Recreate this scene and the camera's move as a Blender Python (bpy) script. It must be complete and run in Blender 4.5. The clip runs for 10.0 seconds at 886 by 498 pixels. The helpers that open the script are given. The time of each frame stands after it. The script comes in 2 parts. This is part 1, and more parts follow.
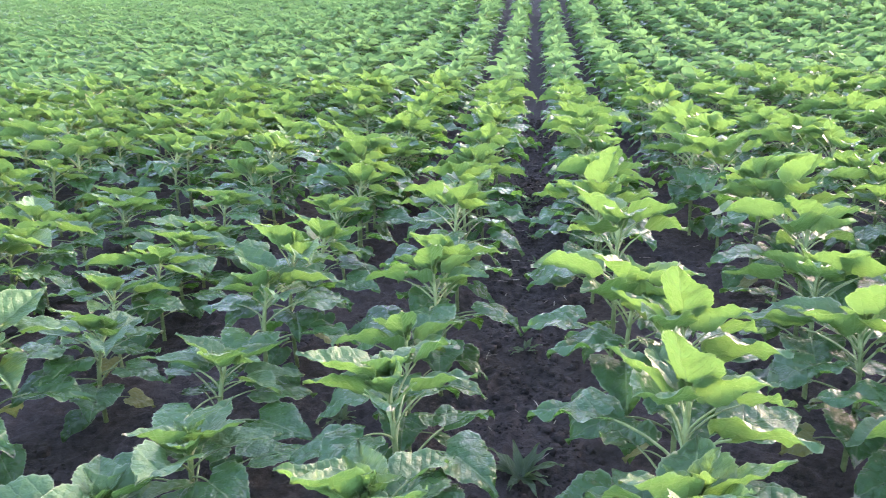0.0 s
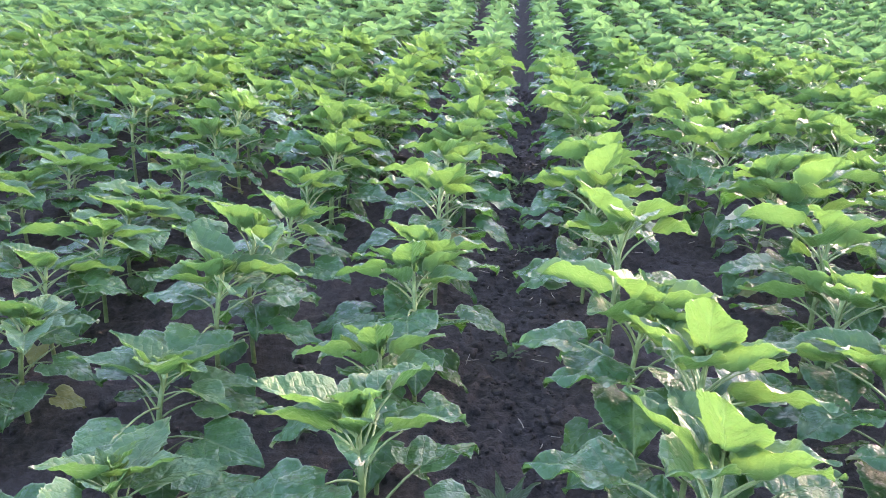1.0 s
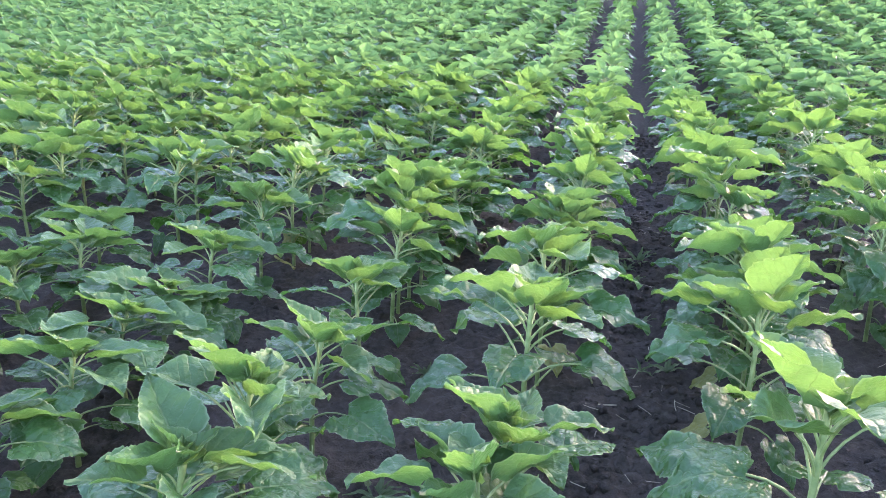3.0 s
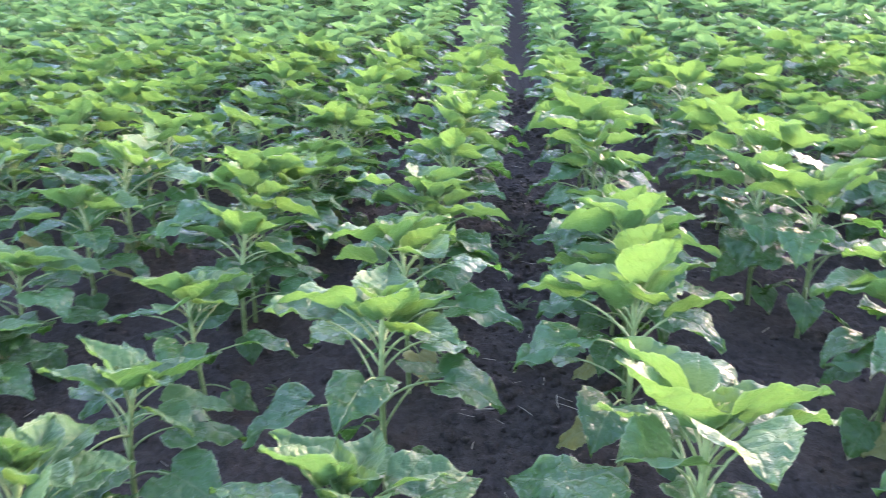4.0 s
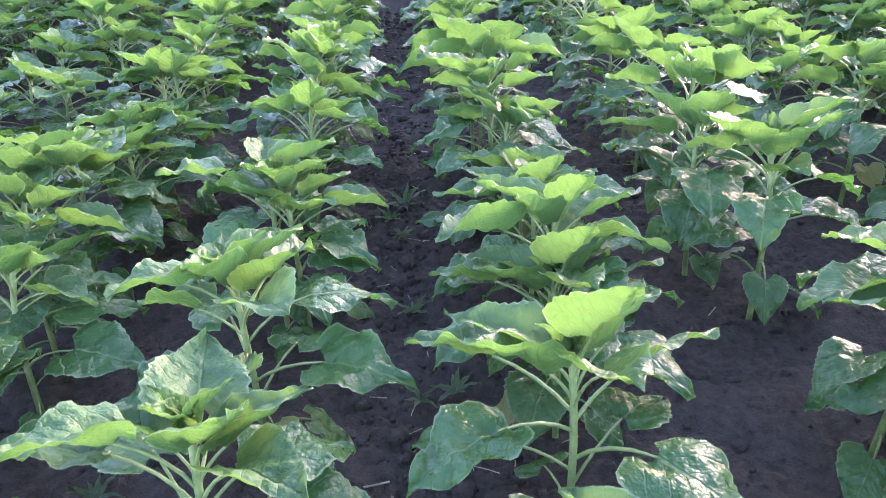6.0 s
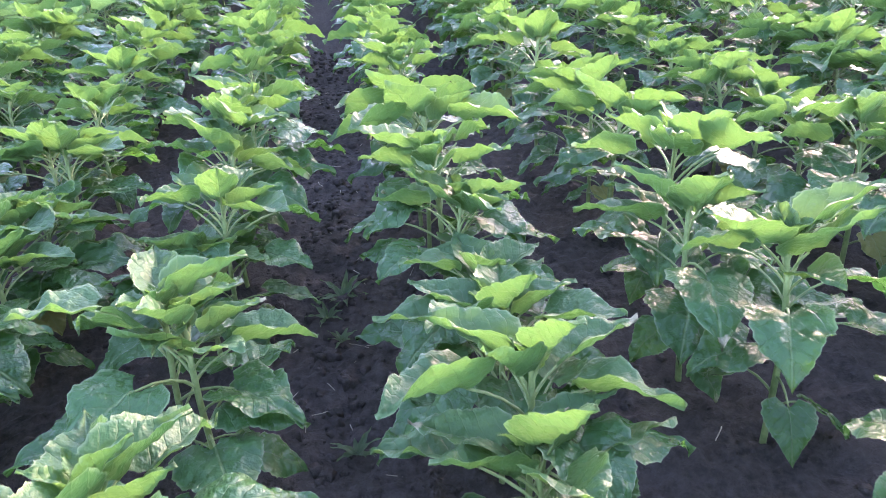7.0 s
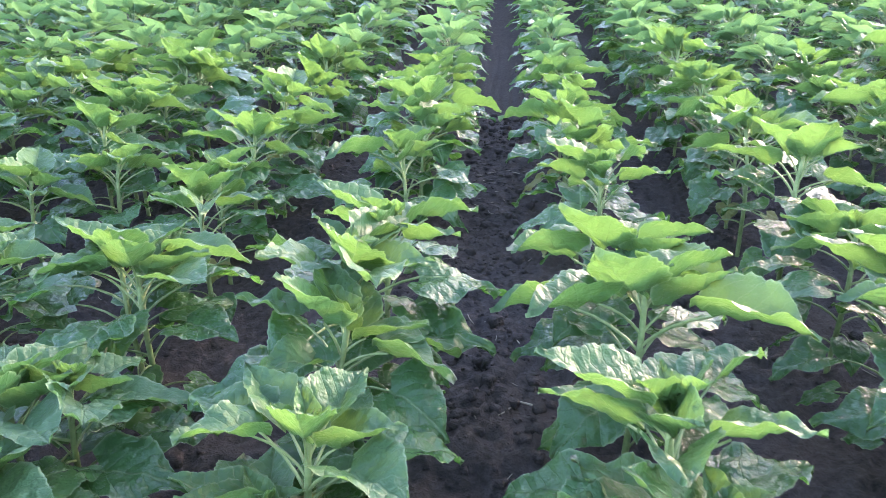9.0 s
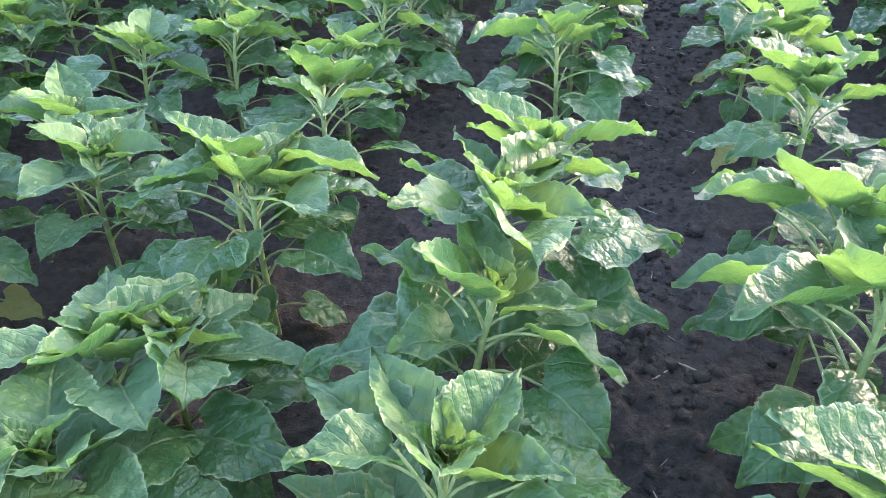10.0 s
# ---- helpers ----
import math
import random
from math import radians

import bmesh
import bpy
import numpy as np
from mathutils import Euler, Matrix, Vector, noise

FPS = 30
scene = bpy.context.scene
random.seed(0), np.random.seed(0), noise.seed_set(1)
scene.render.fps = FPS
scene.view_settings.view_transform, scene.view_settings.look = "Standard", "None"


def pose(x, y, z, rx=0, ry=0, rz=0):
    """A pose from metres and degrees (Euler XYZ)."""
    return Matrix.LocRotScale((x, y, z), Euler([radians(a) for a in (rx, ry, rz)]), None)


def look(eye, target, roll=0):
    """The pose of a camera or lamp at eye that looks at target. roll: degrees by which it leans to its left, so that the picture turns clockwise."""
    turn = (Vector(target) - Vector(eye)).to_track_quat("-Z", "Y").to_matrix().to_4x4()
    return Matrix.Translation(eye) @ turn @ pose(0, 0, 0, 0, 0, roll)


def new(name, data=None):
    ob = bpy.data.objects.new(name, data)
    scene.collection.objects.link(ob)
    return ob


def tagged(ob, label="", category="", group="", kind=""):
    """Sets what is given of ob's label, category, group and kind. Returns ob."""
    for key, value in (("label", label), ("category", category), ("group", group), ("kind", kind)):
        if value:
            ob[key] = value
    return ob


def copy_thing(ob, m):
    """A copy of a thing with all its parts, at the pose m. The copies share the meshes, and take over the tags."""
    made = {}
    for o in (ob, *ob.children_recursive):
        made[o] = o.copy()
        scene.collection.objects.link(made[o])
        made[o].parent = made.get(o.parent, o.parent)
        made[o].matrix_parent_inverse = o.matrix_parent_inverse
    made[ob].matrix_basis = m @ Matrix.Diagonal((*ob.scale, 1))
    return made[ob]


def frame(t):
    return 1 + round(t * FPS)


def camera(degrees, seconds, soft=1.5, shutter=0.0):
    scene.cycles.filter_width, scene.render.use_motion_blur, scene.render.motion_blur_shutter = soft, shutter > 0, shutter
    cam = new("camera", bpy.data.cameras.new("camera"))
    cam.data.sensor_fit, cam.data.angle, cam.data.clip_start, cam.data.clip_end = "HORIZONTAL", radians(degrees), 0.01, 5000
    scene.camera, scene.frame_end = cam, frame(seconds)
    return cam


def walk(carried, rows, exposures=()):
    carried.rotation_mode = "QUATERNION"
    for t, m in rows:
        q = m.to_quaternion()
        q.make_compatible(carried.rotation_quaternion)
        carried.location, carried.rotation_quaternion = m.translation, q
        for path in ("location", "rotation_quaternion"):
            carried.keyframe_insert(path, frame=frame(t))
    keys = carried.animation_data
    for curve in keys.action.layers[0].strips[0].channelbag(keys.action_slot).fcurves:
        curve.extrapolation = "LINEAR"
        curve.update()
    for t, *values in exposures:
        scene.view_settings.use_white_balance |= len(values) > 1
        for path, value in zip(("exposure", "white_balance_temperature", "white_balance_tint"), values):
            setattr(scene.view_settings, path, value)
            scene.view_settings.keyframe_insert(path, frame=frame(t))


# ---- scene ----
cam = camera(61.5, 10.0, soft=0.8, shutter=0.15)
PATH = [
    (0, (-0.081, 0.51, 1.306), (-0.318, 2.393, 0.675), -1.7),
    (0.5, (-0.059, 0.602, 1.334), (-0.145, 2.495, 0.694), -0.0),
    (1, (-0.159, 0.825, 1.301), (-0.312, 2.683, 0.577), 2.3),
    (1.5, (-0.179, 1.029, 1.279), (-0.468, 2.836, 0.472), 1.1),
    (2, (-0.111, 1.294, 1.31), (-0.411, 3.157, 0.646), -2.1),
    (2.5, (-0.17, 1.492, 1.293), (-0.547, 3.357, 0.677), 0.4),
    (2.7, (-0.223, 1.604, 1.293), (-0.652, 3.45, 0.652), 1.5),
    (3.8, (-0.172, 1.924, 1.275), (-0.522, 3.758, 0.558), 1.2),
    (4, (-0.117, 2.037, 1.285), (-0.287, 3.882, 0.533), -0.7),
    (4.5, (-0.034, 2.187, 1.28), (0.028, 4.001, 0.44), -4.8),
    (5, (-0.032, 2.286, 1.275), (0.128, 4.08, 0.406), -2.8),
    (5.2, (-0.064, 2.359, 1.27), (0.079, 4.148, 0.387), -0.8),
    (6.3, (-0.066, 2.883, 1.246), (0.025, 4.624, 0.267), -3.1),
    (6.5, (-0.026, 2.996, 1.248), (0.137, 4.744, 0.29), -4.7),
    (7, (-0.004, 3.19, 1.267), (0.224, 4.949, 0.343), -3.2),
    (7.5, (-0.119, 3.484, 1.244), (-0.099, 5.238, 0.282), 0.7),
    (8, (-0.086, 3.734, 1.242), (-0.183, 5.49, 0.29), -1.2),
    (8.5, (-0.017, 3.949, 1.274), (-0.106, 5.768, 0.446), -1.6),
    (9, (-0.045, 4.17, 1.273), (-0.193, 5.979, 0.434), -0.7),
    (9.5, (-0.16, 4.44, 1.3), (-0.446, 6.081, 0.193), -1.0),
    (10, (-0.193, 4.541, 1.297), (-0.601, 6.093, 0.103), -1.4),
]
walk(cam, [(t, look(eye, target, roll)) for t, eye, target, roll in PATH],
     exposures=[(0, 4.36, 6950, 37), (2.5, 4.40, 6800, 34), (5, 4.36, 6700, 36), (7, 4.46, 6600, 39), (8.5, 4.41, 6600, 35), (10, 4.58, 6900, 30)])

# ---------------------------------------------------------------- light
SUN_SIDE, SUN_UP = 44.0, 11.5          # degrees to the right of the rows, degrees above the ground
world = bpy.data.worlds.new("evening_sky")
scene.world = world
world.use_nodes = True
wn = world.node_tree
sky = wn.nodes.new("ShaderNodeTexSky")
sky.sky_type = "NISHITA"
sky.sun_disc = False
sky.sun_elevation, sky.sun_rotation = radians(SUN_UP), radians(SUN_SIDE)
sky.dust_density, sky.ozone_density = 1.6, 2.0
wn.links.new(sky.outputs[0], wn.nodes["Background"].inputs[0])
wn.nodes["Background"].inputs[1].default_value = 0.15
sun_data = bpy.data.lights.new("sun", "SUN")
sun_data.energy, sun_data.angle, sun_data.color = 0.25, radians(5.0), (1.0, 0.93, 0.80)
sun = new("sun", sun_data)
sun_way = Vector((math.sin(radians(SUN_SIDE)) * math.cos(radians(SUN_UP)), math.cos(radians(SUN_SIDE)) * math.cos(radians(SUN_UP)), math.sin(radians(SUN_UP))))
sun.matrix_world = look(sun_way * 50, (0, 0, 0))


# ---------------------------------------------------------------- materials
class Nodes:
    """A short hand for node trees."""

    def __init__(self, name):
        self.mat = bpy.data.materials.new(name)
        self.mat.use_nodes = True
        self.tree = self.mat.node_tree
        self.tree.nodes.clear()
        self.out = self.add("ShaderNodeOutputMaterial")

    def add(self, kind, **values):
        node = self.tree.nodes.new(kind)
        for key, value in values.items():
            if key == "op":
                node.operation = value
            elif key == "blend":
                node.blend_type = value
        return node

    def put(self, socket, value):
        if isinstance(value, bpy.types.NodeSocket):
            self.tree.links.new(value, socket)
        else:
            socket.default_value = value

    def math(self, op, a, b=0.0, c=None):
        n = self.add("ShaderNodeMath", op=op)
        self.put(n.inputs[0], a)
        self.put(n.inputs[1], b)
        if c is not None:
            self.put(n.inputs[2], c)
        return n.outputs[0]

    def noise(self, vector, scale, detail=3.0, rough=0.55):
        n = self.add("ShaderNodeTexNoise")
        if vector is not None:
            self.put(n.inputs["Vector"], vector)
        n.inputs["Scale"].default_value, n.inputs["Detail"].default_value, n.inputs["Roughness"].default_value = scale, detail, rough
        return n.outputs[0]

    def ramp(self, fac, low, high, to_low=0.0, to_high=1.0):
        n = self.add("ShaderNodeMapRange")
        for i, v in enumerate((fac, low, high, to_low, to_high)):
            self.put(n.inputs[i], v)
        return n.outputs[0]

    def mix(self, fac, a, b, blend="MIX"):
        n = self.add("ShaderNodeMixRGB", blend=blend)
        for i, v in enumerate((fac, a, b)):
            self.put(n.inputs[i], v)
        return n.outputs[0]

    def bump(self, height, strength, distance):
        n = self.add("ShaderNodeBump")
        n.inputs["Strength"].default_value, n.inputs["Distance"].default_value = strength, distance
        self.put(n.inputs["Height"], height)
        return n.outputs[0]

    def principled(self, colour, rough, normal=None, spec=0.5):
        n = self.add("ShaderNodeBsdfPrincipled")
        self.put(n.inputs["Base Color"], colour)
        self.put(n.inputs["Roughness"], rough)
        n.inputs["Specular IOR Level"].default_value = spec
        if normal is not None:
            self.put(n.inputs["Normal"], normal)
        return n.outputs[0]

    def close(self, shader):
        self.put(self.out.inputs[0], shader)
        return self.mat


def rgb(r, g, b):
    return (r, g, b, 1.0)


def leaf_material(name, dark, light, glow, per_island=False, rough=(0.35, 0.52), spec=0.36):
    """A living leaf: a matt, slightly waxy skin, pale veins, light that passes through, and dry cream tips on some."""
    n = Nodes(name)
    uv = n.add("ShaderNodeUVMap").outputs[0]
    split = n.add("ShaderNodeSeparateXYZ")
    n.put(split.inputs[0], uv)
    across, along = n.math("ABSOLUTE", n.math("SUBTRACT", split.outputs[0], 0.5)), split.outputs[1]
    place = n.add("ShaderNodeNewGeometry").outputs["Position"]
    if per_island:
        chance = n.add("ShaderNodeNewGeometry").outputs["Random Per Island"]
    else:
        chance = n.add("ShaderNodeObjectInfo").outputs["Random"]
    # pale midrib, and side veins that run outwards and forwards
    rib = n.ramp(across, 0.006, 0.022, 1.0, 0.0)
    bent = n.math("ADD", n.math("SUBTRACT", along, n.math("MULTIPLY", across, 0.9)), n.math("MULTIPLY", n.noise(place, 30.0, 2.0), 0.10))
    wave = n.math("FRACT", n.math("MULTIPLY", bent, 5.0))
    vein = n.ramp(n.math("ABSOLUTE", n.math("SUBTRACT", wave, 0.5)), 0.0, 0.06, 1.0, 0.0)
    veins = n.math("MAXIMUM", rib, n.math("MULTIPLY", vein, 0.40))
    mottle = n.noise(place, 22.0, 4.0)
    fine = n.noise(place, 260.0, 2.0)
    shade = n.math("ADD", n.math("MULTIPLY", chance, 0.6), n.math("MULTIPLY", n.ramp(mottle, 0.3, 0.7), 0.4))
    colour = n.mix(shade, dark, light)
    colour = n.mix(n.math("MULTIPLY", veins, 0.32), colour, rgb(0.30, 0.40, 0.17))
    colour = n.mix(n.ramp(fine, 0.35, 0.75, 0.0, 0.12), colour, rgb(0.14, 0.24, 0.10))
    rim = n.add("ShaderNodeUVMap")
    rim.uv_map = "Rim"
    edge = n.add("ShaderNodeSeparateXYZ")
    n.put(edge.inputs[0], rim.outputs[0])
    colour = n.mix(n.ramp(edge.outputs[0], 0.93, 1.0, 0.0, 0.55), colour, rgb(0.30, 0.36, 0.20))
    dry_edge = n.math("ADD", along, n.math("MULTIPLY", n.math("SUBTRACT", n.noise(place, 34.0, 3.0), 0.5), 0.55))
    dry = n.math("MULTIPLY", n.ramp(dry_edge, 0.86, 0.92), n.ramp(chance, 0.92, 0.93))
    colour = n.mix(dry, colour, rgb(0.40, 0.35, 0.22))
    quilt = n.math("ADD", n.math("MULTIPLY", veins, -0.18), n.math("ADD", n.math("MULTIPLY", n.noise(place, 30.0, 2.5), 0.8), n.math("ADD", n.math("MULTIPLY", n.noise(place, 80.0, 2.0), 0.36), n.math("MULTIPLY", fine, 0.06))))
    quilt = n.math("ADD", quilt, n.math("MULTIPLY", n.math("PINGPONG", wave, 0.5), -0.25))
    normal = n.bump(quilt, 0.9, 0.016)
    skin = n.principled(colour, n.ramp(mottle, 0.3, 0.7, rough[0], rough[1]), normal, spec)
    lucent = n.add("ShaderNodeBsdfTranslucent")
    n.put(lucent.inputs[0], n.mix(n.math("MULTIPLY", veins, 0.40), n.mix(shade, glow, n.mix(0.25, glow, light)), dark))
    both = n.add("ShaderNodeMixShader")
    n.put(both.inputs[0], 0.44)
    n.put(both.inputs[1], skin)
    n.put(both.inputs[2], lucent.outputs[0])
    return n.close(both.outputs[0])


def stem_material(name, low, high):
    n = Nodes(name)
    place = n.add("ShaderNodeNewGeometry").outputs["Position"]
    blotch = n.noise(place, 40.0, 3.0)
    return n.close(n.principled(n.mix(n.ramp(blotch, 0.3, 0.7), low, high), 0.55, n.bump(n.noise(place, 400.0, 2.0), 0.4, 0.002), 0.4))


def soil_material(name):
    n = Nodes(name)
    place = n.add("ShaderNodeNewGeometry").outputs["Position"]
    big, crumbs, grit = n.noise(place, 3.0, 4.0), n.noise(place, 38.0, 5.0, 0.6), n.noise(place, 190.0, 3.0)
    colour = n.mix(n.ramp(big, 0.3, 0.7), rgb(0.0165, 0.0130, 0.0112), rgb(0.033, 0.0262, 0.0222))
    colour = n.mix(n.ramp(crumbs, 0.35, 0.7), colour, rgb(0.051, 0.0415, 0.0352))
    colour = n.mix(n.ramp(grit, 0.62, 0.75, 0.0, 0.5), colour, rgb(0.080, 0.068, 0.059))
    height = n.math("ADD", n.math("MULTIPLY", crumbs, 1.0), n.math("MULTIPLY", grit, 0.35))
    return n.close(n.principled(colour, 0.95, n.bump(height, 0.8, 0.020), 0.2))


MATURE = leaf_material("mature_leaf", rgb(0.018, 0.069, 0.022), rgb(0.043, 0.120, 0.036), rgb(0.080, 0.195, 0.028), rough=(0.18, 0.34), spec=0.38)
UPPER = leaf_material("upper_leaf", rgb(0.032, 0.086, 0.032), rgb(0.060, 0.132, 0.049), rgb(0.095, 0.188, 0.033), spec=0.29)
YOUNG = leaf_material("young_leaf", rgb(0.041, 0.100, 0.033), rgb(0.070, 0.146, 0.048), rgb(0.102, 0.196, 0.034), spec=0.26)
# bluer and a little lighter than UPPER: haze of distance put into the colour
CROP_HAZED = leaf_material("hazed_crop_leaf", rgb(0.038, 0.095, 0.050), rgb(0.073, 0.150, 0.076), rgb(0.100, 0.208, 0.058), per_island=True, spec=0.30)
CROP_LOWER = leaf_material("crop_lower_leaf", rgb(0.022, 0.072, 0.028), rgb(0.050, 0.124, 0.044), rgb(0.085, 0.195, 0.034), per_island=True, rough=(0.20, 0.36), spec=0.34)
WEED = leaf_material("weed_leaf", rgb(0.045, 0.080, 0.045), rgb(0.085, 0.130, 0.070), rgb(0.12, 0.22, 0.05))
OLD = leaf_material("yellowed_leaf", rgb(0.12, 0.14, 0.04), rgb(0.22, 0.21, 0.07), rgb(0.26, 0.26, 0.06))
STALK = stem_material("stem_skin", rgb(0.080, 0.128, 0.036), rgb(0.175, 0.220, 0.078))
SOIL = soil_material("dark_soil")
STRAW = stem_material("dry_straw", rgb(0.16, 0.13, 0.09), rgb(0.30, 0.26, 0.19))


# ---------------------------------------------------------------- mesh tools
def mesh_of(name, verts, quads, uvs, slots, materials, smooth=True):
    """A mesh from arrays: quads as rows of four, one uv for each vertex, one slot for each quad."""
    verts, quads = np.asarray(verts, np.float32), np.asarray(quads, np.int32)
    me = bpy.data.meshes.new(name)
    me.vertices.add(len(verts))
    me.vertices.foreach_set("co", verts.ravel())
    me.loops.add(quads.size)
    me.loops.foreach_set("vertex_index", quads.ravel())
    me.polygons.add(len(quads))
    me.polygons.foreach_set("loop_start", np.arange(0, quads.size, 4, dtype=np.int32))
    me.polygons.foreach_set("material_index", np.asarray(slots, np.int32))
    me.polygons.foreach_set("use_smooth", np.full(len(quads), smooth))
    layer = me.uv_layers.new(name="UVMap")
    uvs = np.asarray(uvs, np.float32)
    layer.data.foreach_set("uv", np.ascontiguousarray(uvs[quads.ravel()][:, :2]).ravel())
    if uvs.shape[1] == 3:
        rim = me.uv_layers.new(name="Rim")
        rim.data.foreach_set("uv", np.repeat(uvs[quads.ravel()][:, 2], 2))
    for m in materials:
        me.materials.append(m)
    me.update(calc_edges=True)
    me.validate()
    return me


def joined(pieces):
    """Several (verts, quads, uvs, slots) as one."""
    out, base = [[], [], [], []], 0
    for v, q, u, s in pieces:
        out[0].append(v)
        out[1].append(np.asarray(q) + base)
        out[2].append(u)
        out[3].append(s)
        base += len(v)
    return tuple(np.concatenate(o) for o in out)


def tube(points, radii, sides, slot):
    """A round tube along points."""
    points = np.asarray(points, float)
    way = np.gradient(points, axis=0)
    way /= np.linalg.norm(way, axis=1)[:, None] + 1e-9
    ref = np.array([0.0, 1.0, 0.0]) if abs(way[0][1]) < 0.9 else np.array([1.0, 0.0, 0.0])
    a = np.cross(way, ref)
    a /= np.linalg.norm(a, axis=1)[:, None]
    b = np.cross(way, a)
    ang = np.arange(sides) * 2 * np.pi / sides
    ring = a[:, None] * np.cos(ang)[None, :, None] + b[:, None] * np.sin(ang)[None, :, None]
    verts = (points[:, None] + ring * np.asarray(radii)[:, None, None]).reshape(-1, 3)
    quads = [(i * sides + j, i * sides + (j + 1) % sides, (i + 1) * sides + (j + 1) % sides, (i + 1) * sides + j)
             for i in range(len(points) - 1) for j in range(sides)]
    return verts, np.array(quads), np.full((len(verts), 3), 0.3), np.full(len(quads), slot)


SHAPE_U = (0, 0.04, 0.10, 0.20, 0.34, 0.50, 0.65, 0.78, 0.89, 0.96, 1.0)
SHAPE_W = (0.40, 0.80, 0.97, 1.0, 0.90, 0.71, 0.50, 0.31, 0.145, 0.05, 0.004)


def leaf_parts(rng, stalk, rise, length, width, pitch, droop, fold, curl, ripple, nu=24, nv=10, sides=5, segments=4):
    """A sunflower leaf that leaves the stem at the origin along +x: the stalk and the heart-shaped, toothed, wavy blade."""
    # stalk
    n = segments + 1
    angles = np.radians(np.linspace(rise, pitch, n))
    step = stalk / segments
    xs = np.concatenate([[0], np.cumsum(np.cos(angles[:-1]) * step)])
    zs = np.concatenate([[0], np.cumsum(np.sin(angles[:-1]) * step)])
    points = np.stack([xs, 0 * xs, zs], 1)
    pieces = []
    if sides:
        pieces.append(tube(points, np.linspace(0.0040, 0.0027, n) * (length / 0.2) ** 0.5, sides, 1))
    # blade
    u = np.linspace(0, 1, nu + 1) ** 0.92
    v = np.linspace(-1, 1, nv + 1)
    a = np.radians(pitch - droop * u ** 1.3)
    du = np.diff(u) * length
    cx = xs[-1] + np.concatenate([[0], np.cumsum(np.cos((a[1:] + a[:-1]) / 2) * du)])
    cz = zs[-1] + np.concatenate([[0], np.cumsum(np.sin((a[1:] + a[:-1]) / 2) * du)])
    half = np.interp(u, SHAPE_U, SHAPE_W) * width / 2
    teeth = 1 + (0.024 * np.where(np.arange(nu + 1) % 2 == 0, 1, -1) + 0.018 * rng.uniform(-1, 1, nu + 1)) * (nu > 8)
    U, V = np.meshgrid(u, v, indexing="ij")
    Hf = half[:, None] * np.where(np.abs(V) > 0.98, teeth[:, None], 1.0)
    twist = rng.uniform(-0.15, 0.15)
    f = np.radians(fold) * np.clip(1.15 - 0.5 * U, 0, 1.2)
    side = Hf * V * np.cos(f)
    p1, p2, k = rng.uniform(0, 6.28), rng.uniform(0, 6.28), rng.uniform(1.3, 2.3)
    wave = np.where(V < 0, np.sin(6.28 * k * U + p1), np.sin(6.28 * k * U + p2)) * ripple * length * V ** 2 * np.clip(U * 4, 0.3, 1)
    quilt = np.zeros_like(U)
    if nu > 8:
        seed = rng.uniform(0, 90)
        for i in range(nu + 1):
            for j in range(nv + 1):
                quilt[i, j] = length * (0.055 * noise.noise((U[i, j] * 2.6 + seed, V[i, j] * 1.5, 0)) + 0.050 * noise.noise((U[i, j] * 7 + seed, V[i, j] * 4.2, 5)))
        # the blade bulges between the side veins, which run outwards and forwards
        swell = np.abs(np.sin(np.pi * (U - 0.42 * np.abs(V)) * 5.5 + 0.6)) - 0.6
        quilt += 0.022 * length * swell * np.clip(np.abs(V) * 3, 0, 1) * np.clip(1.25 - U, 0, 1)
    up = Hf * np.abs(V) * np.sin(f) + curl * Hf * V ** 2 + wave + quilt + twist * side
    back = 0.17 * length * np.abs(V) ** 1.5 * np.exp(-(U / 0.16) ** 2)
    ca, sa = np.cos(a)[:, None], np.sin(a)[:, None]
    verts = np.stack([cx[:, None] - sa * up - ca * back, side, cz[:, None] + ca * up - sa * back], -1).reshape(-1, 3)
    m = nv + 1
    quads = np.array([(i * m + j, (i + 1) * m + j, (i + 1) * m + j + 1, i * m + j + 1) for i in range(nu) for j in range(nv)])
    edge = np.maximum(np.abs(V), np.clip((U - 0.9) * 10, 0, 1))
    uvs = np.stack([0.5 + 0.5 * V * half[:, None] / (width / 2), U, edge], -1).reshape(-1, 3)
    pieces.append((verts, quads, uvs, np.zeros(len(quads), int)))
    return joined(pieces)


LEAF_KINDS = {   # stalk, rise, length, width, pitch, droop, fold, curl, ripple
    "low": (0.100, 30, 0.112, 0.108, -30, 40, 10, -0.16, 0.045),
    "mid": (0.148, 40, 0.164, 0.166, -1, 37, 16, -0.12, 0.060),
    "upper": (0.130, 50, 0.152, 0.152, 14, 26, 28, -0.04, 0.045),
    "crown": (0.082, 60, 0.140, 0.140, 31, 12, 34, 0.02, 0.034),
    "top": (0.018, 66, 0.082, 0.072, 54, 26, 38, 0.08, 0.030),
}
LEAF_MATERIAL = {"low": MATURE, "mid": MATURE, "upper": UPPER, "crown": UPPER, "top": YOUNG}


def leaf_shape(rng, kind):
    s, r, l, w, p, d, f, c, k = LEAF_KINDS[kind]
    g = lambda x: rng.uniform(1 - x, 1 + x)  # noqa: E731
    return (s * g(0.2), r + rng.uniform(-10, 10), l * g(0.13), w * g(0.13), p + rng.uniform(-7, 7), d * g(0.4), f * g(0.35), c + rng.uniform(-0.1, 0.1), k * g(0.4))


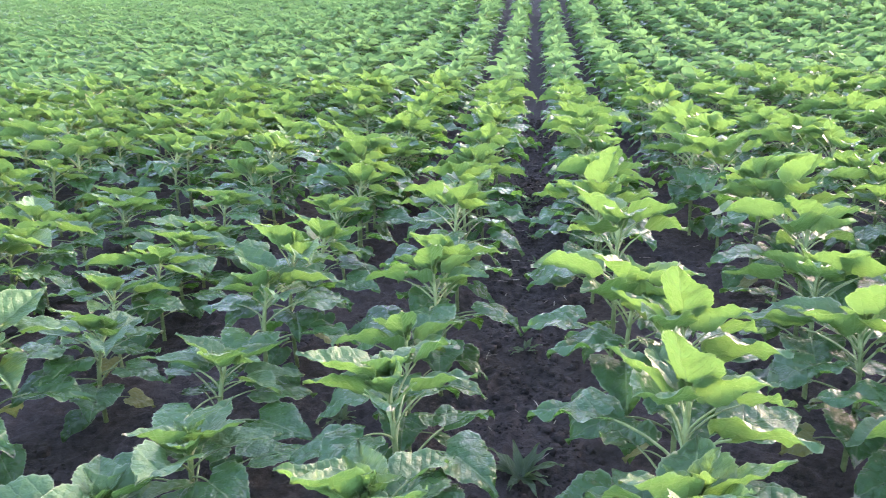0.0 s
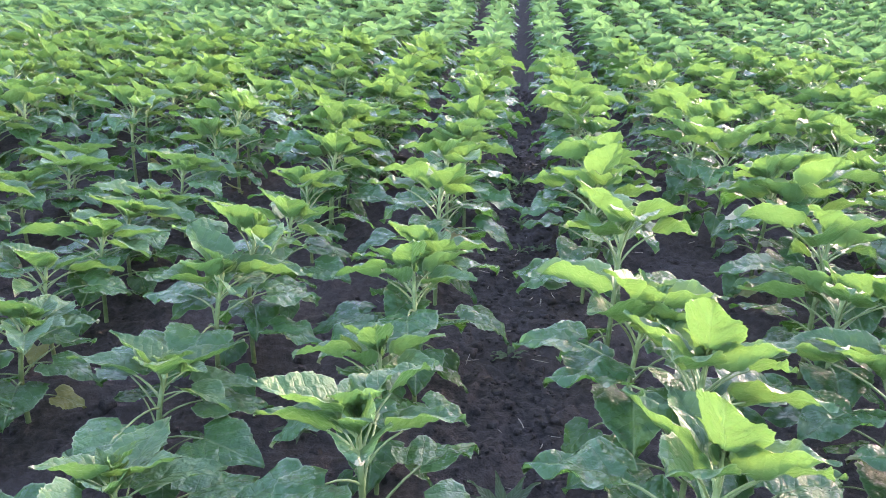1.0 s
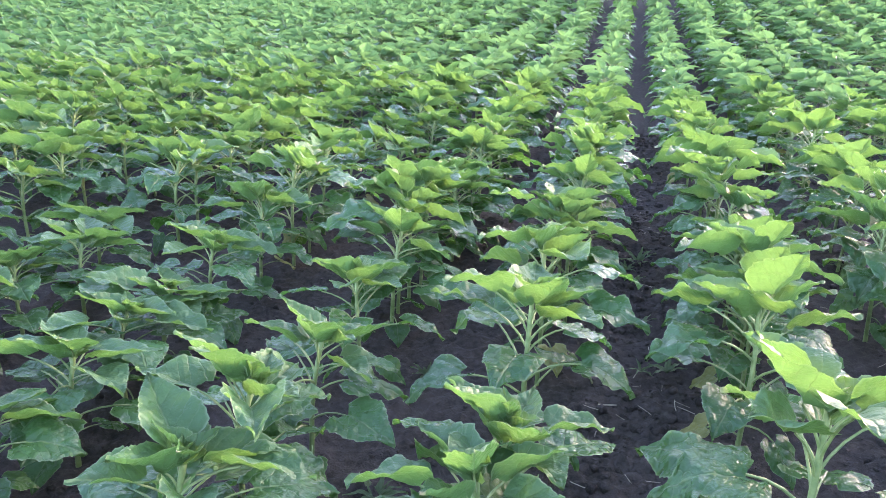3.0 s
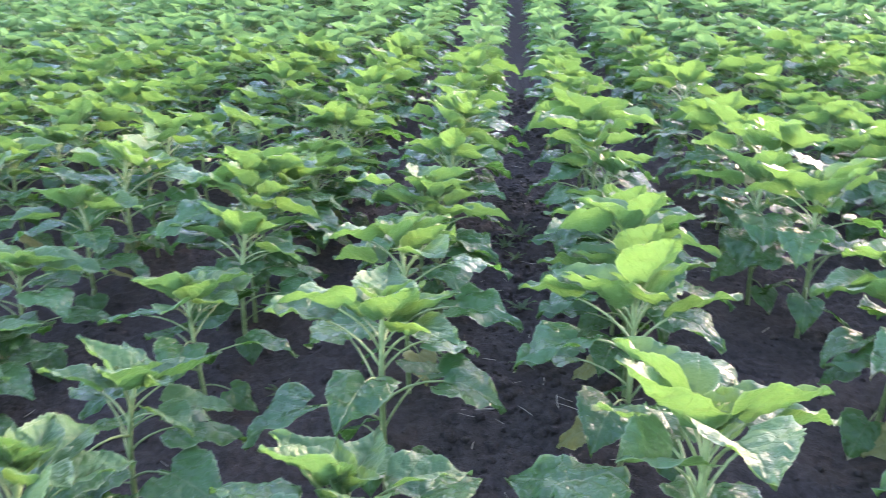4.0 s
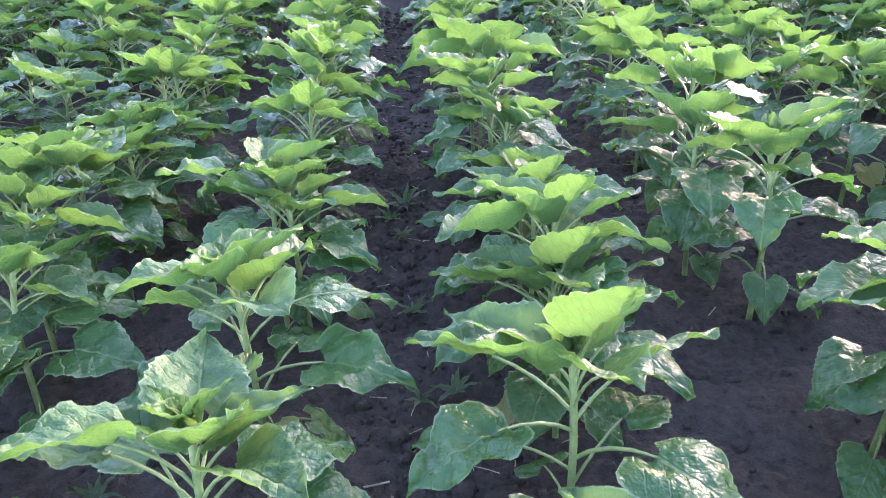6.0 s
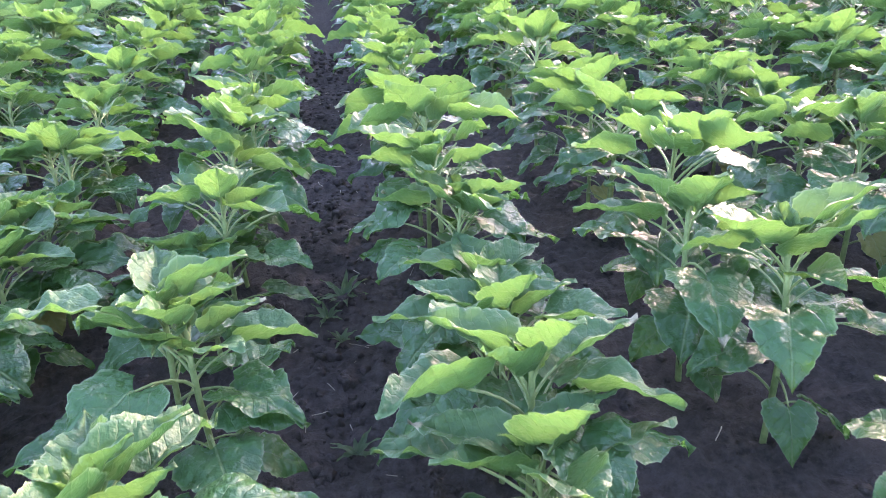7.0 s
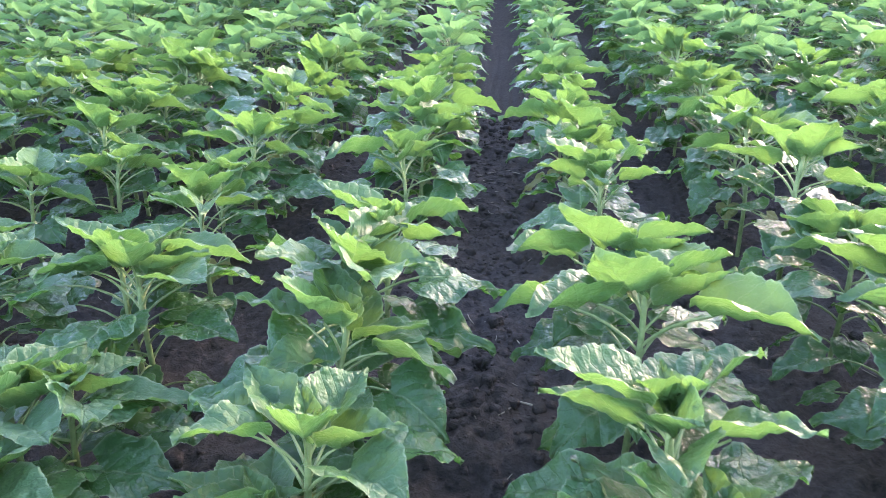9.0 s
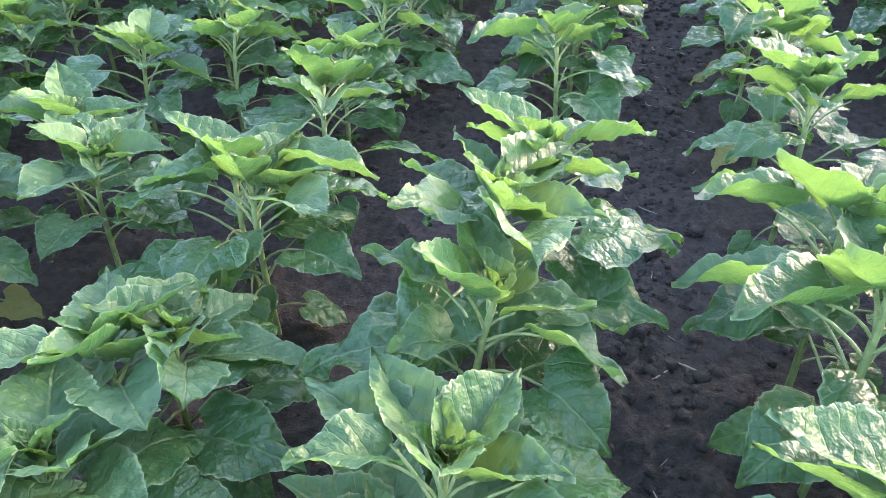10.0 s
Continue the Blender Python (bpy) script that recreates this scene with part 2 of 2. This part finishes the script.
def plant_plan(rng):
    """Where the leaves of one plant sit: (kind, height, azimuth, roll, size)."""
    turn, plan = rng.uniform(0, 360), []
    for kind, count, low, high in (("low", 3, 0.08, 0.18), ("mid", 6, 0.17, 0.325), ("upper", 4, 0.325, 0.37), ("crown", 4, 0.36, 0.41), ("top", 3, 0.424, 0.445)):
        for i in range(count):
            turn += 137.5 + rng.uniform(-22, 22)
            plan.append((kind, low + (high - low) * (i + rng.uniform(0.1, 0.9)) / count, turn % 360, rng.uniform(-11, 11), rng.uniform(0.84, 1.12)))
    return plan


BOW_SIDE = 10.0
BOW = {"low": 0, "mid": 5, "upper": 18, "crown": 21, "top": 16}   # degrees that the leaves lean with the crown


def bowed(kind):
    """The lean of a leaf's level along the rows, where the evening sky is brightest."""
    return Matrix.Rotation(radians(BOW[kind]), 4, Vector((-math.cos(radians(BOW_SIDE)), math.sin(radians(BOW_SIDE)), 0)))


def stem_points(rng):
    lean = rng.uniform(-0.02, 0.02, 2)
    h = np.linspace(-0.03, 0.450, 7)
    nod = 0.035 * np.clip((h - 0.2) / 0.25, 0, 1) ** 2
    return np.stack([lean[0] * (h / 0.5) ** 2 + nod * math.sin(radians(BOW_SIDE)), lean[1] * (h / 0.5) ** 2 + nod * math.cos(radians(BOW_SIDE)), h], 1)


def part(name, me, parent, m=None, label=""):
    ob = new(name, me)
    ob.parent = parent
    if m is not None:
        ob.matrix_basis = m
    return tagged(ob, label)


# ---------------------------------------------------------------- ground
def rise(x, y):
    """The field is level along the walk, then climbs ahead of it to a far crest, more gently on the left."""
    x, y = np.asarray(x, float), np.asarray(y, float)
    start, steep, slope, crest, level = 8.5, 14.5, 0.11, 60.0, 95.0
    bend = slope / (steep - start) / 2 * np.clip(y - start, 0, steep - start) ** 2
    over = np.clip(y - crest, 0, level - crest)
    climb = bend + slope * np.clip(y - steep, 0, crest - steep) + slope * (over - over ** 2 / (2 * (level - crest)))
    return climb * (1 - 0.5 * np.clip((-x - 1.0) / 6.0, 0, 1))


def stretched(low, high, step, far, grow=1.25):
    """Coordinates: even steps between low and high, growing outside, as far as far."""
    mid = list(np.arange(low, high + step / 2, step))
    out, s = [], step
    x = mid[-1]
    while x < far:
        s *= grow
        x += s
        out.append(x)
    return mid, out


def lumps(x, y):
    """The height of the loose soil."""
    clod = 1 - abs(noise.noise((x * 17, y * 17, 4.4)))
    return 0.018 * noise.noise((x * 4, y * 4, 0.3)) + 0.034 * clod * clod * (0.6 + noise.noise((x * 6, y * 6, 9.1))) + 0.016 * noise.noise((x * 30, y * 30, 2.1)) - 0.010


def build_ground():
    side, out = stretched(0.45, 2.6, 0.021, 900.0)
    xs = [-x for x in reversed(out)] + [-x for x in reversed(side)] + list(np.arange(-0.435, 0.44, 0.015)) + side + out
    midy, outy = stretched(1.6, 8.2, 0.018, 1500.0)
    before, s, y = [], 0.018, 1.6
    while y > -300:
        s *= 1.25
        y -= s
        before.append(y)
    ys = list(reversed(before)) + midy + outy
    X, Y = np.meshgrid(xs, ys, indexing="ij")
    Z = rise(X, Y)
    for i in range(X.shape[0]):
        for j in range(X.shape[1]):
            x, y = X[i, j], Y[i, j]
            if abs(x) < 4 and 1 < y < 11:
                Z[i, j] += lumps(x, y)
    m = len(ys)
    quads = [(i * m + j, (i + 1) * m + j, (i + 1) * m + j + 1, i * m + j + 1) for i in range(len(xs) - 1) for j in range(m - 1)]
    verts = np.stack([X, Y, Z], -1).reshape(-1, 3)
    me = mesh_of("ground", verts, quads, np.zeros((len(verts), 2)), np.zeros(len(quads), int), [SOIL])
    tagged(new("ground", me), "dark grey-brown crumbly field soil between crop rows", "ground", kind="structure")


build_ground()

# ---------------------------------------------------------------- the crop rows
ROW, MIDDLE = 0.647, -0.06       # distance from row to row, middle of the walked furrow
# plants that stand close to the walked furrow: along, across, height of the bud
ROW_LEFT = [(1.60, -0.39, 0.50), (1.99, -0.39, 0.515), (2.38, -0.435, 0.435), (2.81, -0.393, 0.49), (2.99, -0.40, 0.49), (3.53, -0.405, 0.55),
            (4.00, -0.41, 0.54), (4.49, -0.355, 0.50), (4.57, -0.435, 0.52), (5.05, -0.43, 0.39), (5.15, -0.38, 0.51), (5.46, -0.385, 0.53),
            (5.71, -0.39, 0.585), (5.87, -0.345, 0.575), (6.73, -0.375, 0.515), (7.10, -0.38, 0.52)]
ROW_RIGHT = [(1.58, 0.20, 0.54), (1.90, 0.24, 0.565), (2.25, 0.295, 0.56), (2.52, 0.19, 0.57), (3.07, 0.215, 0.585),
             (3.66, 0.19, 0.55), (4.02, 0.25, 0.465), (4.21, 0.26, 0.525), (4.44, 0.265, 0.475), (4.70, 0.28, 0.42), (4.97, 0.265, 0.50), (5.12, 0.255, 0.585),
             (5.57, 0.255, 0.575), (5.84, 0.258, 0.54), (6.38, 0.265, 0.57), (6.82, 0.26, 0.55)]
ROW_LEFT_2 = [(1.70, -0.98, 0.36), (1.95, -0.90, 0.36), (2.34, -0.99, 0.35), (2.76, -1.00, 0.47), (2.98, -0.965, 0.505), (3.35, -0.965, 0.43), (3.84, -0.99, 0.43),
              (4.21, -1.00, 0.465), (5.04, -0.95, 0.46), (5.27, -0.995, 0.455), (5.35, -0.93, 0.435), (5.79, -0.96, 0.48), (5.86, -1.03, 0.475), (6.26, -0.98, 0.49)]
ROW_RIGHT_2 = [(2.43, 0.80, 0.50), (2.84, 0.83, 0.50), (3.67, 0.97, 0.55), (3.84, 0.90, 0.59), (4.43, 0.90, 0.58), (4.70, 0.81, 0.54), (5.01, 0.87, 0.61),
               (5.78, 0.92, 0.53), (6.48, 0.90, 0.59)]
ROW_LEFT_3 = [(2.53, -1.48, 0.36), (2.89, -1.62, 0.36), (3.22, -1.62, 0.35), (3.50, -1.66, 0.35), (3.72, -1.66, 0.35), (4.06, -1.67, 0.40), (5.92, -1.50, 0.42),
              (6.09, -1.72, 0.42), (6.52, -1.72, 0.45), (6.69, -1.49, 0.45)]
ROW_LEFT_4 = [(3.77, -2.28, 0.36), (4.00, -2.20, 0.36), (4.34, -2.38, 0.34)]
KNOWN = {-1: ROW_LEFT, 0: ROW_RIGHT, -2: ROW_LEFT_2, 1: ROW_RIGHT_2, -3: ROW_LEFT_3, -4: ROW_LEFT_4}
FILLED = {-1: (1.4, 7.3), 0: (1.4, 7.0)}      # stretches where every plant is listed


def height_at(x, y, rng):
    """Crown heights: the plants stand lower in a weak patch left of the start."""
    weak = np.clip((-x - 0.5) / 1.5, 0, 1) * np.clip((5.0 - y) / 1.5, 0, 1)
    return 0.52 - 0.09 * weak + rng.uniform(-0.06, 0.06)


def in_view(x, y, spare=0.0):
    return abs(x) < 0.9 + 0.63 * y + spare


def sown_at(x, y):
    """The stretch of the field that is under crop."""
    return min(-7.0, -3.0 - 1.05 * y) < x < max(7.0, 3.0 + 0.85 * y)


rng = np.random.default_rng(11)
near, middle, far, distant = [], [], [], []
for k in range(-80, 70):
    base = (k + 0.5) * ROW + MIDDLE
    known = KNOWN.get(k, [])
    for y, x, h in known:
        near.append((x, y, h))
    y = -5.5 + rng.uniform(0, 0.3)
    while y < 62:
        y += max(0.12, rng.normal(0.25 if k < -2 else 0.265 if k != -1 and k != 0 else 0.30, 0.07))
        x = base + rng.normal(0, 0.026)
        if not sown_at(x, y):
            continue
        low, high = FILLED.get(k, (0, 0))
        if low < y < high or any(abs(y - q[0]) < 0.2 for q in known):
            continue
        h = height_at(x, y, rng)
        spot = (x, y, h)
        if 0.9 < y < 8.6 and in_view(x, y):
            near.append(spot)
        elif y < 20:
            middle.append(spot)
        elif y < 42:
            far.append(spot)
        else:
            distant.append(spot)

# one set of leaf meshes for each kind
LEAVES = {kind: [mesh_of("leaf", *leaf_parts(rng, *leaf_shape(rng, kind)), [OLD if kind == "low" and i == 0 else LEAF_MATERIAL[kind], STALK]) for i in range(count)]
          for kind, count in (("low", 10), ("mid", 14), ("upper", 12), ("crown", 12), ("top", 8))}


def bud_mesh():
    pieces = []
    for i in range(6):
        v, q, u, s = leaf_parts(rng, 0.006, 80, 0.050 - 0.004 * i, 0.026, 72, 20 + 6 * i, 30, 0.2, 0.03, nu=5, nv=2, sides=0)
        c, d = math.cos(i * 2.4), math.sin(i * 2.4)
        pieces.append((v @ np.array([[c, d, 0], [-d, c, 0], [0, 0, 1]]), q, u, s))
    return mesh_of("bud", *joined(pieces), [YOUNG])


def build_sunflower():
    """One plant with its parts at the origin; crown about half a metre up."""
    root = tagged(new("sunflower_plant"), "young sunflower plant, broad heart-shaped green leaves, rooted in dark soil", "plant", "sunflower rows")
    spine = stem_points(rng)
    me = mesh_of("stem", *tube(spine, np.linspace(0.0080, 0.0062, 7), 8, 0), [STALK])
    part("stem", me, root)
    for kind, h, turn, roll, size in plant_plan(rng):
        at = [np.interp(h, spine[:, 2], spine[:, i]) for i in range(3)]
        m = Matrix.Translation(at) @ bowed(kind) @ pose(0, 0, 0, 0, 0, turn) @ pose(0, 0, 0, roll, 0, 0) @ Matrix.Scale(size, 4)
        part("leaf", LEAVES[kind][rng.integers(len(LEAVES[kind]))], root, m)
    part("bud", bud_mesh(), root, pose(*spine[-1]))
    return root


def low_plant(leaf_count, nu, nv, spread=1.0, sides=0):
    """The same plant in a few faces, for the rows farther off."""
    pieces = []
    plan = plant_plan(rng)
    plan = plan if leaf_count >= len(plan) else [plan[i] for i in sorted(rng.choice(np.arange(3, len(plan)), leaf_count, replace=False))]
    for kind, h, turn, roll, size in plan:
        v, q, u, s = leaf_parts(rng, *leaf_shape(rng, kind), nu=nu, nv=nv, sides=sides, segments=2)
        m = np.array(Matrix.Translation((0, 0, h)) @ bowed(kind) @ pose(0, 0, 0, 0, 0, turn) @ pose(0, 0, 0, roll, 0, 0) @ Matrix.Scale(size * spread, 4))
        pieces.append((v @ m[:3, :3].T + m[:3, 3], q, u, np.where(s == 1, 2, 1 if kind in ("low", "mid") else 0)))
    if nu > 2:
        pieces.append(tube(stem_points(rng), np.linspace(0.010, 0.006, 7), 3, 2))
    return joined(pieces)


def sown(name, spots, templates, label):
    """Many plants as one mesh."""
    groups = [[] for _ in templates]
    for s in spots:
        groups[rng.integers(len(templates))].append(s)
    pieces = []
    for (v, q, u, s), some in zip(templates, groups):
        if not some:
            continue
        some = np.array(some)
        n = len(some)
        a = rng.uniform(-0.75, 0.75, n)
        size = some[:, 2] / 0.49
        wide = np.maximum(0.95, size ** 0.5) * np.where(np.abs(some[:, 0] - MIDDLE) < 0.5, 0.90, 1.05)
        c, d = np.cos(a) * wide, np.sin(a) * wide
        out = np.empty((n, len(v), 3))
        out[:, :, 0] = v[None, :, 0] * c[:, None] - v[None, :, 1] * d[:, None] + some[:, None, 0]
        out[:, :, 1] = v[None, :, 0] * d[:, None] + v[None, :, 1] * c[:, None] + some[:, None, 1]
        out[:, :, 2] = v[None, :, 2] * size[:, None] + rise(some[:, 0], some[:, 1])[:, None]
        quads = (np.asarray(q)[None] + (np.arange(n) * len(v))[:, None, None]).reshape(-1, 4)
        pieces.append((out.reshape(-1, 3), quads, np.tile(u, (n, 1)), np.tile(s, n)))
    # slot 0, the upper leaves, has the bluish haze mixed into its colour
    tagged(new(name, mesh_of(name, *joined(pieces), [CROP_HAZED, CROP_LOWER, STALK])), label, "crop", kind="stuff")


TEMPLATES = [build_sunflower() for _ in range(26)]
for i, (x, y, h) in enumerate(near):
    size = h / 0.49
    wide = max(0.95, size ** 0.4) * rng.uniform(0.94, 1.05) * (1.01 if -0.6 < x < 0.5 else 1.05 if x < 0 else 1.03)
    m = pose(x, y, -0.005, rng.uniform(-2.5, 2.5), rng.uniform(-2.5, 2.5), rng.uniform(-42, 42)) @ Matrix.Diagonal((wide, wide, size, 1))
    if i < len(TEMPLATES):
        copy = TEMPLATES[i]
    else:
        t = TEMPLATES[rng.integers(len(TEMPLATES))]
        copy = copy_thing(t, Matrix.Identity(4))
    copy.matrix_basis = m
    if h < 0.41:
        tagged(copy, "short young sunflower plant, heart-shaped green leaves, rooted in dark soil", "plant", "sunflower rows")
    elif h > 0.55:
        tagged(copy, "tall young sunflower plant, broad heart-shaped green leaves, rooted in dark soil", "plant", "sunflower rows")
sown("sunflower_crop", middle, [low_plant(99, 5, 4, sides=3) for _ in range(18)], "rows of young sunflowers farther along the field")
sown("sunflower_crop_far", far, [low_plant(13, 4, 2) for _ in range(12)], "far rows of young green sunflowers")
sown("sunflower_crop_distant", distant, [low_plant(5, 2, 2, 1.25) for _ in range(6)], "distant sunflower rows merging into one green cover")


# ---------------------------------------------------------------- the furrow floor: weeds, crumbs of soil, straw
def build_weed(size, count):
    """A flat rosette of narrow leaves."""
    root = tagged(new("weed"), "small dark-green weed rosette growing on bare soil", "weed", "furrow weeds")
    turn = rng.uniform(0, 360)
    for i in range(count):
        turn += 137.5 + rng.uniform(-15, 15)
        long = size * rng.uniform(0.7, 1.1)
        me = mesh_of("leaf", *leaf_parts(rng, 0.25 * long, 40, long, long * rng.uniform(0.26, 0.36), rng.uniform(15, 55), rng.uniform(20, 55), 14, 0.05, 0.05, nu=7, nv=4, sides=3, segments=2), [WEED, WEED])
        part("leaf", me, root, pose(0, 0, 0.006, 0, 0, turn))
    return root


for x, y, size, count in ((-0.105, 2.33, 0.105, 15), (-0.10, 3.14, 0.065, 9), (0.03, 4.20, 0.060, 9), (-0.06, 4.18, 0.045, 7), (-0.06, 4.58, 0.060, 9),
                          (-0.08, 5.07, 0.050, 8), (-0.065, 5.32, 0.080, 13), (-0.121, 5.21, 0.060, 9), (0.942, 5.52, 0.085, 12), (-0.784, 3.94, 0.060, 9),
                          (-0.75, 3.27, 0.075, 10), (-0.70, 2.60, 0.070, 10)):
    build_weed(size, count).matrix_basis = pose(x, y, 0.0)

LUMP = [(-1, -1, -1), (1, -1, -1), (1, 1, -1), (-1, 1, -1), (-0.8, -0.8, 0.8), (0.8, -0.8, 0.8), (0.8, 0.8, 0.8), (-0.8, 0.8, 0.8)]
LUMP_FACES = [(0, 3, 2, 1), (4, 5, 6, 7), (0, 1, 5, 4), (1, 2, 6, 5), (2, 3, 7, 6), (3, 0, 4, 7)]


def build_crumbs(count):
    """Loose crumbs and clods on the soil."""
    n = count
    x, y = rng.uniform(-2.0, 1.9, n), rng.uniform(1.6, 9.0, n)
    x = np.where(rng.uniform(0, 1, n) < 0.40, rng.normal(MIDDLE, 0.13, n), x)
    size = np.clip(rng.lognormal(-5.0, 0.65, n), 0.003, 0.026)
    base = np.array(LUMP)[None] * rng.uniform(0.55, 1.1, (n, 8, 3)) * size[:, None, None]
    a = rng.uniform(0, 6.28, n)
    c, d = np.cos(a)[:, None], np.sin(a)[:, None]
    z = [lumps(p, q) for p, q in zip(x, y)]
    out = np.stack([base[..., 0] * c - base[..., 1] * d + x[:, None], base[..., 0] * d + base[..., 1] * c + y[:, None],
                    base[..., 2] * 0.7 + np.array(z)[:, None] + size[:, None] * 0.05], -1).reshape(-1, 3)
    quads = (np.array(LUMP_FACES)[None] + (np.arange(n) * 8)[:, None, None]).reshape(-1, 4)
    me = mesh_of("soil_crumbs", out, quads, np.zeros((len(out), 2)), np.zeros(len(quads), int), [SOIL])
    tagged(new("soil_crumbs", me), "loose dark crumbs and clods of soil", "soil", kind="stuff")


build_crumbs(6500)


def build_straw():
    """Short bits of old straw lying about."""
    pieces = []
    twigs = ((-0.19, 3.905, 0.10, 0.1, 0.0030), (0.03, 5.90, 0.09, -0.3, 0.0032), (-0.02, 5.84, 0.06, 0.8, 0.0022), (0.02, 3.62, 0.07, 1.5, 0.0022), (-0.13, 3.35, 0.08, 0.2, 0.0024))
    for i in range(160):
        x, y = (rng.normal(MIDDLE, 0.14), rng.uniform(2.0, 8.0)) if i < 100 else (rng.uniform(-1.8, 1.4), rng.uniform(2.0, 8.0))
        long, a, thick = rng.uniform(0.015, 0.07), rng.uniform(0, 6.28), rng.uniform(0.0006, 0.0016)
        if i < len(twigs):
            x, y, long, a, thick = twigs[i]
        s = np.linspace(-0.5, 0.5, 4)
        bend = rng.uniform(-0.2, 0.2)
        pts = np.stack([x + long * (s * math.cos(a) - bend * s * s * math.sin(a)), y + long * (s * math.sin(a) + bend * s * s * math.cos(a)), lumps(x, y) + 0.004 + rng.uniform(-0.1, 0.1) * long * s], 1)
        pieces.append(tube(pts, np.full(4, thick), 4, 0))
    tagged(new("straw_litter", mesh_of("straw_litter", *joined(pieces), [STRAW])), "dry pale straw bits scattered on the soil", "straw", kind="stuff")


build_straw()
